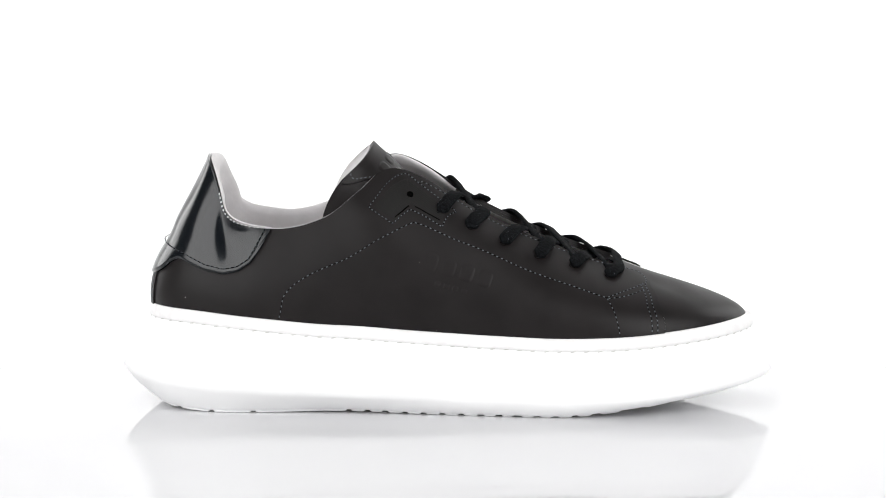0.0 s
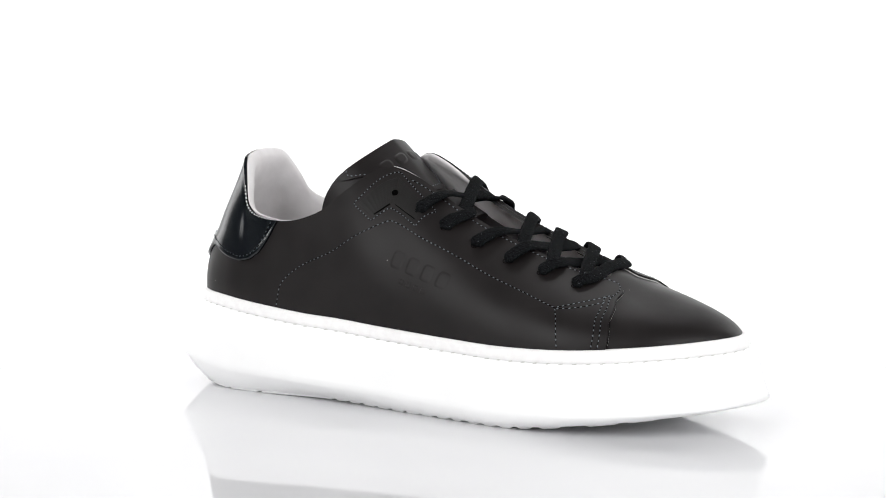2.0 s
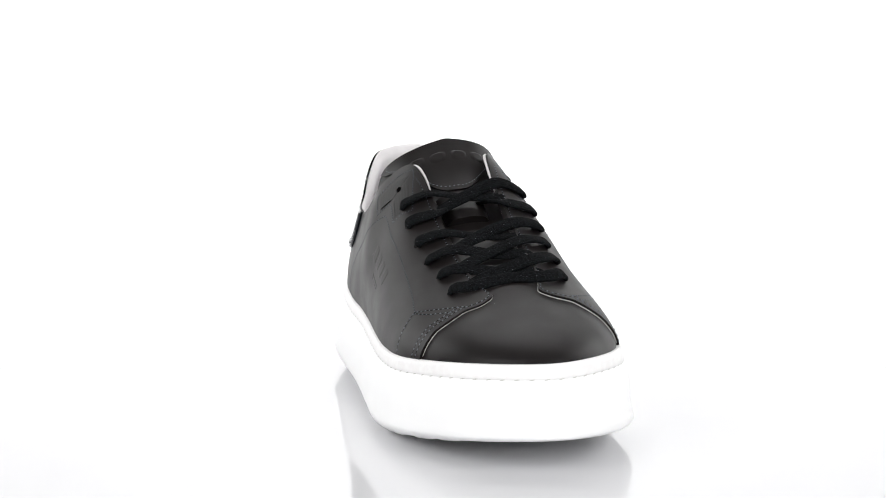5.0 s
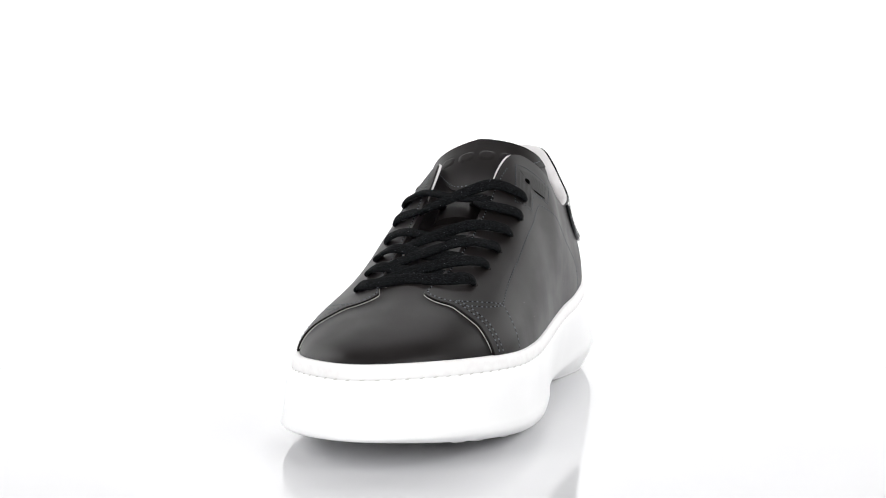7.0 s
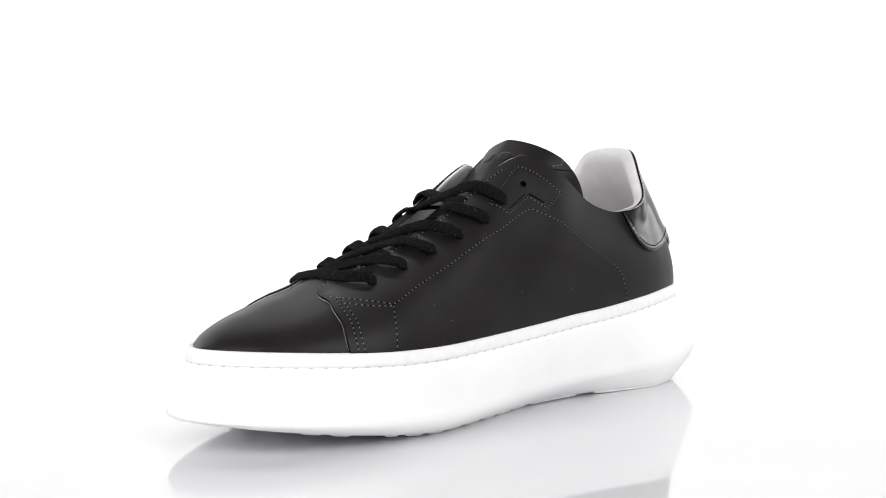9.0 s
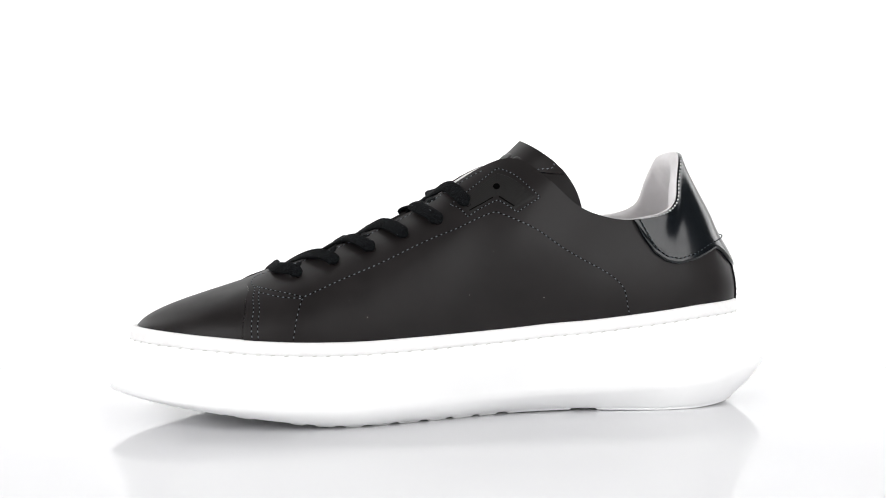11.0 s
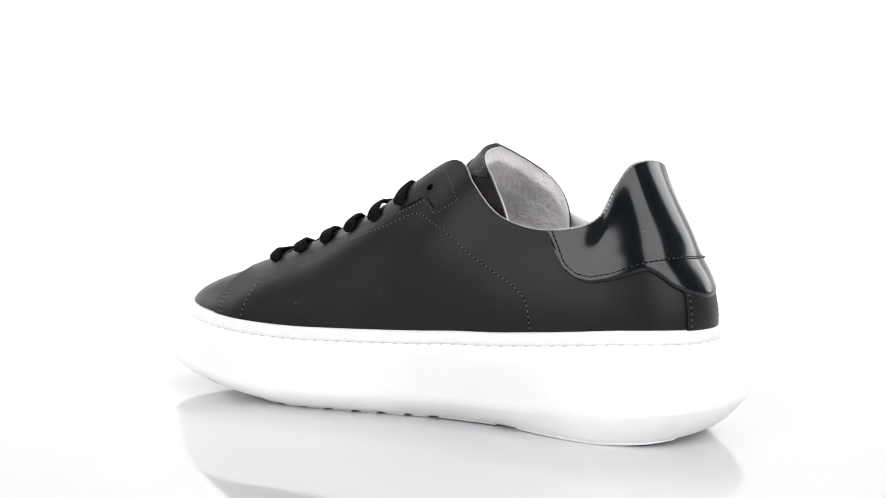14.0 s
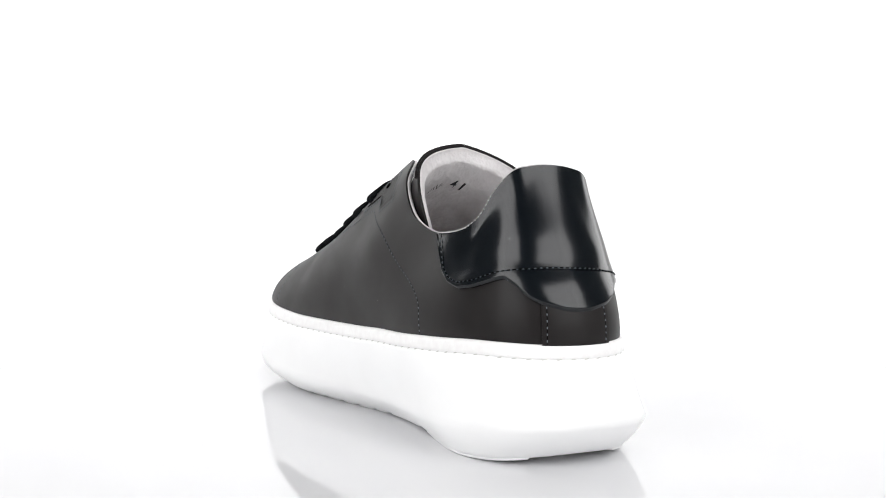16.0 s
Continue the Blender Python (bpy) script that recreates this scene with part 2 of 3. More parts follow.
def stitch_line(uv, side, off, mat, parent, pitch=2.35, fill=0.66, wide=0.58, name="stitch_line"):
    """A row of stitches on the upper along a curve of u, v: each a small raised dash, over a black shade strip unless
    the thread is white.
    """
    uv = np.array(uv)
    u = mirror_u(uv[:, 0], side)
    p = lean(raised(u, uv[:, 1], np.zeros(len(u)) + off))
    q = lean(raised(u, uv[:, 1], np.zeros(len(u)) + off + 1.0))
    nrm = q - p
    nrm /= np.linalg.norm(nrm, axis=1)[:, None]
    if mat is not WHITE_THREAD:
        # flat black strip under the thread: the seam's shade as colour, no real channel
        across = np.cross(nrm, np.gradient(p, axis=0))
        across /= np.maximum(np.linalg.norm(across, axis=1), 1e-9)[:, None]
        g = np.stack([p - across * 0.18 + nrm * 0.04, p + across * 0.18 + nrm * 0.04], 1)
        part("seam_shade", mesh_of("seam_shade", g.reshape(-1, 3) * MM, grid_faces(len(p), 2), HOLE_SHADE), parent)
    return dashes(p, nrm, mat, parent, pitch, fill, wide, name)


def dashes(p, nrm, mat, parent, pitch, fill, wide, name, high=0.36, slant=0.0):
    s = np.concatenate([[0], np.cumsum(np.linalg.norm(np.diff(p, axis=0), axis=1))])
    verts, faces = [], []
    count = max(1, int(s[-1] / pitch))
    for k in range(count):
        mid = (k + 0.5) * s[-1] / count
        at = lambda d, arr: np.array([np.interp(mid + d, s, arr[:, c]) for c in range(3)])
        a, b, n = at(-pitch * fill / 2, p), at(pitch * fill / 2, p), at(0, nrm)
        t = b - a
        t /= max(np.linalg.norm(t), 1e-6)
        w = np.cross(n, t)
        a, b = a - w * slant, b + w * slant
        base = len(verts)
        c = (a + b) / 2
        for e, r, h in ((a, 0.5, -0.15), (c, 1.0, high), (b, 0.5, -0.15)):
            verts += [e - w * wide / 2 * r - n * 0.15, e - w * wide / 4 * r + n * h, e + w * wide / 4 * r + n * h, e + w * wide / 2 * r - n * 0.15]
        for r in (0, 4):
            for q in range(3):
                faces.append((base + r + q, base + r + q + 1, base + r + q + 5, base + r + q + 4))
    return part(name, mesh_of(name, np.array(verts) * MM, faces, mat), parent)


def ribbon(path, normals, width, thick, mat, name, parent, label="", cup=0.0):
    """A flat lace with rounded edges along a path."""
    path, normals = np.asarray(path, float), np.asarray(normals, float)
    tan = np.gradient(path, axis=0)
    tan /= np.linalg.norm(tan, axis=1)[:, None]
    side = np.cross(tan, normals)
    side /= np.linalg.norm(side, axis=1)[:, None]
    nn = np.cross(side, tan)
    s = np.concatenate([[0], np.cumsum(np.linalg.norm(np.diff(path, axis=0), axis=1))])
    m = 24
    verts, uvs = [], []
    width, thick, cup = (np.broadcast_to(a, (len(path),)) for a in (width, thick, cup))
    for i in range(len(path)):
        for k in range(m):
            a = 2 * math.pi * k / m
            cx, cy = math.copysign(abs(math.cos(a)) ** 0.6, math.cos(a)), math.copysign(abs(math.sin(a)) ** 0.6, math.sin(a))
            # a piped edge either side of a shallow middle
            crown = 0.8 + 0.5 * cx * cx - 0.45 * cx ** 4
            verts.append(path[i] + side[i] * width[i] / 2 * cx + nn[i] * (thick[i] / 2 * cy * crown + cup[i] * cx * cx))
            uvs.append((s[i] * MM, width[i] * MM * cx / 2 + 0.02))
    faces = []
    n = len(path)
    for i in range(n - 1):
        for k in range(m):
            j = (k + 1) % m
            faces.append((i * m + k, i * m + j, (i + 1) * m + j, (i + 1) * m + k))
    faces.append(tuple(range(m))[::-1])
    faces.append(tuple((n - 1) * m + k for k in range(m)))
    return part(name, mesh_of(name, np.array(verts) * MM, faces, mat, uvs), parent, label)


# ---------------------------------------------------------------- studio
TURNTABLE_R = 0.256


def build_studio():
    # seamless paper sweep under and behind the turntable
    prof = [(-1.6, -0.05), (0.55, -0.05)]
    for k in range(1, 13):
        a = k / 12 * math.pi / 2
        prof.append((0.55 + 0.6 * math.sin(a), -0.05 + 0.6 * (1 - math.cos(a))))
    prof.append((1.15, 2.0))
    verts, faces = [], []
    for x in (-2.2, 2.2):
        verts += [(x, y, z) for y, z in prof]
    n = len(prof)
    for k in range(n - 1):
        faces.append((k, n + k, n + k + 1, k + 1))
    floor = new("backdrop", mesh_of("backdrop", verts, faces, PAPER))
    tagged(floor, "seamless white paper sweep behind the turntable", "backdrop", kind="structure")
    # unseen walls and ceiling, added to close the studio and shape bounce and reflections
    def wall(name, size, place, label, category, mat=PLASTER):
        bm = bmesh.new()
        bmesh.ops.create_cube(bm, size=1.0)
        bmesh.ops.scale(bm, vec=size, verts=bm.verts)
        bmesh.ops.translate(bm, vec=place, verts=bm.verts)
        me = bpy.data.meshes.new(name)
        bm.to_mesh(me)
        bm.free()
        me.materials.append(mat)
        tagged(new(name, me), label, category, kind="structure")

    wall("added_wall_south", (4.5, 0.1, 2.6), (0, -1.66, 1.25), "unseen grey wall added behind the camera to darken reflections", "wall", SIDE_SURROUND)
    wall("added_wall_west", (0.1, 3.0, 2.6), (-2.256, -0.1, 1.25), "unseen grey side wall added to darken reflections", "wall", SIDE_SURROUND)
    wall("added_wall_east", (0.1, 3.0, 2.6), (2.256, -0.1, 1.25), "unseen grey side wall added to darken reflections", "wall", SIDE_SURROUND)
    wall("added_wall_north", (4.5, 0.1, 2.6), (0, 1.46, 1.25), "unseen white wall added behind the paper", "wall")
    wall("ceiling", (4.7, 3.3, 0.1), (0, -0.1, 2.61), "unseen dark ceiling added to cut light from above", "ceiling", DARK_SURROUND)


def build_turntable():
    """A round glossy disc with a rounded rim."""
    prof = [(0.0, 0.0), (TURNTABLE_R - 0.004, 0.0), (TURNTABLE_R - 0.0012, -0.0012), (TURNTABLE_R, -0.004), (TURNTABLE_R, -0.016), (TURNTABLE_R - 0.003, -0.02), (0.0, -0.02)]
    verts, faces, n = [], [], 160
    for i in range(n):
        a = 2 * math.pi * i / n
        verts += [(r * math.cos(a), r * math.sin(a), z) for r, z in prof[1:-1]]
    m = len(prof) - 2
    for i in range(n):
        j = (i + 1) % n
        for k in range(m - 1):
            faces.append((i * m + k, i * m + k + 1, j * m + k + 1, j * m + k))
    top = [i * m for i in range(n)]
    low = [i * m + m - 1 for i in range(n)]
    faces += [tuple(top), tuple(low[::-1])]
    table = new("turntable")
    tagged(table, "round glossy white acrylic turntable, slowly turning", "turntable")
    me = mesh_of("disc", verts, faces, ACRYLIC)
    for p in me.polygons:
        p.use_smooth = len(p.vertices) == 4
    part("disc", me, table)
    foot = [(0.13, -0.02), (0.13, -0.05)]
    fv = [(r * math.cos(2 * math.pi * i / 64), r * math.sin(2 * math.pi * i / 64), z) for i in range(64) for r, z in foot]
    ff = [(2 * i, 2 * i + 1, 2 * ((i + 1) % 64) + 1, 2 * ((i + 1) % 64)) for i in range(64)]
    part("base", mesh_of("base", fv, ff, ACRYLIC), table)
    return table


# ---------------------------------------------------------------- sole
BULGE = [(-153, 0, 19), (-150, 17, 18.5), (-138, 32, 17), (-122, 39, 15), (-105, 43, 13), (-85, 45, 12), (-60, 46.5, 11), (-38, 47.5, 10.5),
         (-16, 48.5, 10), (4, 50, 9.5), (26, 52, 9), (58, 54.5, 9), (96, 51, 10.5), (136, 32, 13.5), (156, 0, 15)]
TREAD = [(-139, 0, 4.5), (-136, 15, 3.8), (-126, 28, 2.2), (-111, 34.5, 1.0), (-97, 36.5, 0.8), (-78, 36.5, 1.0), (-56, 36, 1.5), (-36, 37.5, 1.5),
         (-15, 40.5, 1.1), (4, 43, 0.85), (26, 46, 0.85), (56, 48.5, 1.0), (90, 43.5, 4.3), (126, 26, 9.2), (144, 0, 12.2)]


# The inner side is waisted at the arch: half widths of the same rows from x = -122 to 136.
BULGE_IN = (38.5, 41.5, 41.5, 40.5, 40, 41, 44, 49, 53.5, 50.5, 32)
TREAD_IN = (34, 35.5, 33, 29.5, 28.5, 29.5, 33.5, 38.5, 43.5, 39, 24)


def waisted(rows, inner):
    """A loop of rows whose inner side has half widths of its own."""
    loop = ring(rows)
    for k, w in enumerate(inner):
        loop[NK - 3 - k, 1] = w
    return loop


def outward(loop):
    """Plan normals of a closed loop of points, pointing out."""
    t = np.roll(loop, -1, 0) - np.roll(loop, 1, 0)
    n = np.stack([t[:, 1], -t[:, 0], np.zeros(len(t))], 1)
    n /= np.linalg.norm(n, axis=1)[:, None]
    if (n * (loop - loop.mean(0))).sum() < 0:
        n = -n
    return n


def lean_foot(p):
    p = np.array(p, float)
    p[:, 2] += p[:, 1] * 0.03
    return p


def build_sole(shoe):
    n = 720
    u = np.linspace(0, NK, n, endpoint=False)
    f = lean_foot(round_trip(ring(FEATHER), u))
    out = outward(f)
    b, t = round_trip(waisted(BULGE, BULGE_IN), u), round_trip(waisted(TREAD, TREAD_IN), u)
    b[:, 2] += b[:, 1] * 0.015
    up = np.array((0, 0, 1.0))
    start = f + out * 3.4 - up * 5.8
    levels = [f - out * 6 - up * 3, f - out * 0.5 - up * 3, start - out * 0.8 + up * 1.0, start - out * 0.15 + up * 0.5, start - up * 0.4]
    bn = outward(b)
    toe = smooth(b[:, 0:1], 92, 138)
    for s in (0.06, 0.11, 0.14, 0.17, 0.2, 0.3, 0.4, 0.5, 0.6, 0.7, 0.8, 0.9, 1.0):
        # a shallow ledge runs round the toe under the welt
        ledge = 1.1 * toe * float(smooth(s, 0.11, 0.17)) * float(1 - smooth(s, 0.2, 0.9))
        q = bn * ledge + start * (1 - s) + b * s
        q = q + bn * 1.2 * math.sin(math.pi * s) * (1 - s) - bn * 0.6 * math.sin(math.pi * s)
        levels.append(q)
    for k in range(1, 7):
        a = k / 6 * math.pi / 2
        curve = t + (b - t) * np.array((1, 1, 0)) * math.cos(a) ** 1.15 + (b - t) * up * (1 - math.sin(a))
        straight = 0.68 - 0.5 * smooth(b[:, 0:1], -60, 60)
        levels.append(curve * (1 - straight) + (b + (t - b) * k / 6) * straight)
    levels.append(t - outward(t) * 8 + up * 0.8)
    # close the underside
    centre = t * (1, 0, 1) + up * 0.8
    levels.append(centre)
    g = np.stack(levels, 1)
    verts = (g.reshape(-1, 3)) * MM
    sole = part("sole", mesh_of("sole", verts, grid_faces(n, g.shape[1], wrap=True), RUBBER), shoe, "thick white rubber cup sole")
    # outsole lugs along the edge and across the ball and heel
    lugs(sole, t)
    # welt strip
    w = [f - out * 1.0 - up * 3, f - out * 1.0 + up * 0.7, f + out * 0.1 + up * 1.1, f + out * 1.5 + up * 1.0, f + out * 2.5 + up * 0.4, f + out * 2.9 - up * 0.8,
         f + out * 3.15 - up * 3.0, f + out * 3.1 - up * 4.2, f + out * 2.7 - up * 4.75, f + out * 1.4 - up * 4.9]
    g = np.stack(w, 1)
    part("welt", mesh_of("welt", g.reshape(-1, 3) * MM, grid_faces(n, g.shape[1], wrap=True), WELT), shoe, "white leather welt strip")
    p = np.vstack([f, f[:1]]) + np.vstack([out, out[:1]]) * 3.0 - up * 4.7
    # welt stitches; their grey carries the shade of the stitch holes
    dashes(p, np.vstack([out, out[:1]]), SHADED_SOLE_THREAD, shoe, 6.0, 0.42, 0.6, "welt_stitching", high=0.12, slant=0.3)


def lugs(sole, t):
    """The outsole: thin rubber blocks that touch the ground, with gaps between them at the edge."""
    tn = outward(t)
    for side in (-1, 1):
        if side < 0:
            blocks = [(-134, -124), (-122, -108), (-106.5, -89), (-87.5, -45)] + [(-43.5 + 8.6 * k, -36.6 + 8.6 * k) for k in range(13)] + [(70, 80), (90, 104), (105.6, 119)]
        else:
            blocks = [(-134, -63), (-52, -21), (-17, -7.4)] + [(-5.2 + 12.9 * k, 5.4 + 12.9 * k) for k in range(6)] + [(72.5, 80), (94, 104), (106, 117)]
        for a, b in blocks:
            sel = [i for i in range(len(t)) if a <= t[i, 0] <= b and t[i, 1] * side > 0]
            sel.sort(key=lambda i: t[i, 0])
            if len(sel) < 2:
                continue
            o = t[sel] + tn[sel] * 0.2
            q = t[sel] - tn[sel] * 14
            low = np.maximum(o[:, 2] - 0.85, 0.0)
            drop = np.array((0, 0, 1.0))
            ends = np.minimum(np.arange(len(sel)), np.arange(len(sel))[::-1])
            low = low + np.where(ends == 0, 0.45, 0.0)
            rows = [o + drop * 0.6, o * (1, 1, 0) + drop * (low + 0.4)[:, None] + tn[sel] * 0.1, o * (1, 1, 0) + drop * low[:, None] - tn[sel] * 0.8,
                    q * (1, 1, 0) + drop * low[:, None], q + drop * 1.0]
            g = np.stack(rows, 1)
            v = g.reshape(-1, 3) * MM
            faces = grid_faces(len(sel), 5, flip=side > 0)
            m = 5
            faces += [tuple(range(m)), tuple((len(sel) - 1) * m + k for k in range(m))[::-1]]
            me = mesh_of("tread_lug", v, faces, RUBBER)
            part("tread_lug", me, sole)


# ---------------------------------------------------------------- upper
FRONT_EDGE = [(85, 66.2), (90.5, 62.5), (94.5, 57.5), (97.2, 50), (98.8, 38.2)]
TAB_EDGE = [(-79.5, 86.4), (-81.5, 81.5), (-84.5, 76), (-88.5, 70.5), (-94, 66.8), (-101, 65.3), (-109, 66.6), (-116, 69.2), (-121.5, 71.5), (-126, 69), (-129.5, 65.5), (-133, 63)]


def edge_u():
    """u of the quarter's front edge for v from 0 to 1."""
    uv = np.array([locate(x, z) for x, z in FRONT_EDGE])
    uv[0] = (12.85, 1.0)
    uv[-1, 1] = 0.0
    uv = uv[np.argsort(uv[:, 1])]
    v = np.linspace(0, 1, 200)
    u = np.interp(v, uv[:, 1], uv[:, 0])
    k = np.exp(-np.linspace(-2, 2, 31) ** 2)
    pad = np.concatenate([np.full(15, u[0]), u, np.full(15, u[-1])])
    return v, np.convolve(pad, k / k.sum(), "valid")


def build_upper(shoe):
    ev, eu = edge_u()
    # vamp
    uu = np.linspace(10.6, 17.4, 110)
    vv = np.linspace(0, 1, 46)
    U, V = np.meshgrid(uu, vv, indexing="ij")
    slab_part("vamp", raised(U, V, np.zeros_like(U)), raised(U, V, np.full_like(U, -1.6)), LEATHER, shoe, "smooth matt black leather vamp")
    # quarters
    for side in (-1, 1):
        vv = np.linspace(0, 1, 56)
        s = np.linspace(0, 1, 190)
        end = np.interp(vv, ev, eu)
        U = s[:, None] * end[None, :]
        V = np.broadcast_to(vv, U.shape)
        U2 = U if side < 0 else NK - U
        outer, inner = raised(U2, V, np.full(U.shape, 1.3)), raised(U2, V, np.full(U.shape, 0.05))
        if side > 0:
            outer, inner = outer[::-1], inner[::-1]
        slab_part("quarter", outer, inner, LEATHER, shoe, "matt black leather side panel")
        # pale raw edge shows at the front of the panel
        e = np.linspace(0.05, 0.995, 70)
        ue = np.interp(e, ev, eu)
        m = lambda x: mirror_u(x, side)
        g = np.stack([lean(raised(m(ue + 0.012), e, np.full(70, d))) for d in (0.1, 0.25, 0.42 + 0.0)], 1)
        if side > 0:
            g = g[:, ::-1]
        part("raw_edge", mesh_of("raw_edge", g.reshape(-1, 3) * MM, grid_faces(70, 3), EDGE), shoe, "pale raw edge of the panel")
        # seams; those of the inner side sit a little lower
        def low(x, z):
            return (x, z - (2.2 * float(smooth(z, 52, 80)) if side > 0 else 0.0))

        def seam(pts, *more, **how):
            return side_curve([low(*p) for p in pts], *more, **how)

        peak = (-14.6, 90.7)
        rear = seam([peak, (-36, 80.5), (-59, 67.3), (-72, 57.5), (-75.5, 45)])
        rear[0] = locate(*low(*peak))
        long = seam([peak, (3.2, 83.5), (28.8, 72.5), (54.6, 61.8), (73, 54.8)])
        drop = seam([(73, 54.8), (76, 49), (77.5, 44), (78.5, 38.8)])
        for c in (rear, long, drop):
            stitch_line(c, side, 1.3, THREAD, shoe)
        for dz in (0.0, 2.0):
            stitch_line(seam([(73.2, 54.9 - dz * 0.3), (83, 56.9 - dz), (92, 58.6 - dz)]), side, 1.3, THREAD, shoe)
        for k, d in enumerate((0.09, 0.16)):
            e = np.linspace(0.03, (0.99, 0.62)[k], 60)
            stitch_line(np.stack([np.interp(e, ev, eu) - d, e], 1), side, 1.3, THREAD, shoe)
        # eyestay edge seam
        s = np.linspace(9.9, 12.75, 100)
        stitch_line(np.stack([s, np.full(100, 0.945)], 1), side, 1.3, THREAD, shoe)
        # embossed inset near the top eyelet
        A, B, C, D, E, F = (-18, 110), (-35, 97.5), (-24, 90.5), (-16, 96), (-1.5, 88.3), (5, 93.3)
        loop = seam([A, B, C, D, E, F, A], 160, sharp=True)
        stitch_line(loop, side, 1.3, THREAD, shoe, pitch=1.9)
        inset(shoe, side, *(low(*p) for p in (A, B, C, D, E, F)))
        # punched hole
        uv = locate(*low(-16.3, 102))
        c, q = (lean(raised(mirror_u(uv[0], side), uv[1], d)) for d in (1.75, 2.75))
        ringlet(shoe, c, q - c, 1.15)
    build_tab(shoe)
    build_lining(shoe)
    emblem(shoe)


def ringlet(shoe, c, n, r):
    n = n / np.linalg.norm(n)
    a = np.cross(n, (0, 0, 1.0))
    a /= np.linalg.norm(a)
    b = np.cross(n, a)
    verts, m = [], 20
    for rr, h in ((r * 1.35, -0.3), (r * 1.15, 0.12), (r, 0.02), (r * 0.85, -0.25)):
        verts += [c + (a * math.cos(2 * math.pi * k / m) + b * math.sin(2 * math.pi * k / m)) * rr + n * h for k in range(m)]
    faces = [(j * m + k, j * m + (k + 1) % m, (j + 1) * m + (k + 1) % m, (j + 1) * m + k) for j in range(3) for k in range(m)]
    faces.append(tuple(3 * m + k for k in range(m)))
    part("lace_hole", mesh_of("lace_hole", np.array(verts) * MM, faces, HOLE_SHADE), shoe, "small punched hole")


def inset(shoe, side, A, B, C, D, E, F):
    """Textured six-cornered inset: two patches of fine raised ribs, with black strips for the shade of its pressed
    outline.
    """
    verts, faces = [], []
    P = [np.array(p, float) for p in (A, B, C, D, E, F)]
    mid = sum(P) / 6
    quads = ((P[0], P[1], P[2], P[3]), (P[0], P[3], P[4], P[5]))
    for qi, q in enumerate(quads):
        q = [p + ((0, 2.2) if p is P[3] else (mid - p) / np.linalg.norm(mid - p) * 2.0) for p in q]
        uv = [locate(*p) for p in q]
        n = 56
        base = len(verts)
        for i in range(n):
            for k in range(n):
                a, b = i / (n - 1), k / (n - 1)
                w = uv[0] * (1 - a) * (1 - b) + uv[1] * a * (1 - b) + uv[2] * a * b + uv[3] * (1 - a) * b
                rim = min(i if qi == 0 else 9, k, n - 1 - i, n - 1 - k) < 2
                rib = 0.0 if rim else 0.15 * max(0, math.sin(i * 1.15 + qi)) * max(0.15, math.sin(k * 1.15))
                verts.append(raised(mirror_u(w[0], side), w[1], 1.36 + (-0.25 if min(i, k, n - 1 - i, n - 1 - k) == 0 else 0) + rib))
        faces += grid_faces(n, n, base, flip=side < 0)
    me = mesh_of("eyestay_inset", lean(np.array(verts)) * MM, faces, INSET)
    part("eyestay_inset", me, shoe, "finely embossed black inset")
    # black strips along the lower edge, painting the shade of a pressed groove
    for a, b in ((C, D), (D, E)):
        a, b = np.array(a, float) + (0, 2.2), np.array(b, float) + (0, 2.2)
        uv = through_points([locate(*(a + (b - a) * s)) for s in (0.12, 0.5, 0.9)], 14)
        up = raised(mirror_u(uv[:, 0], side), uv[:, 1], np.full(14, 1.75))
        up2 = raised(mirror_u(uv[:, 0], side), uv[:, 1] - 0.006, np.full(14, 1.42))
        g = np.stack([up, up2], 1)
        part("groove_shade", mesh_of("groove_shade", lean(g.reshape(-1, 3)) * MM, grid_faces(14, 2), HOLE_SHADE), shoe)


def tab_floor():
    """v of the heel tab's lower edge against u on one side."""
    uv = np.array([locate(x, z) for x, z in TAB_EDGE])
    uv[0, 1] = 1.0
    uv = np.vstack([uv, (0.35, 0.205), (0.0, 0.2)])
    o = np.argsort(uv[:, 0])
    return uv[o, 0], uv[o, 1]


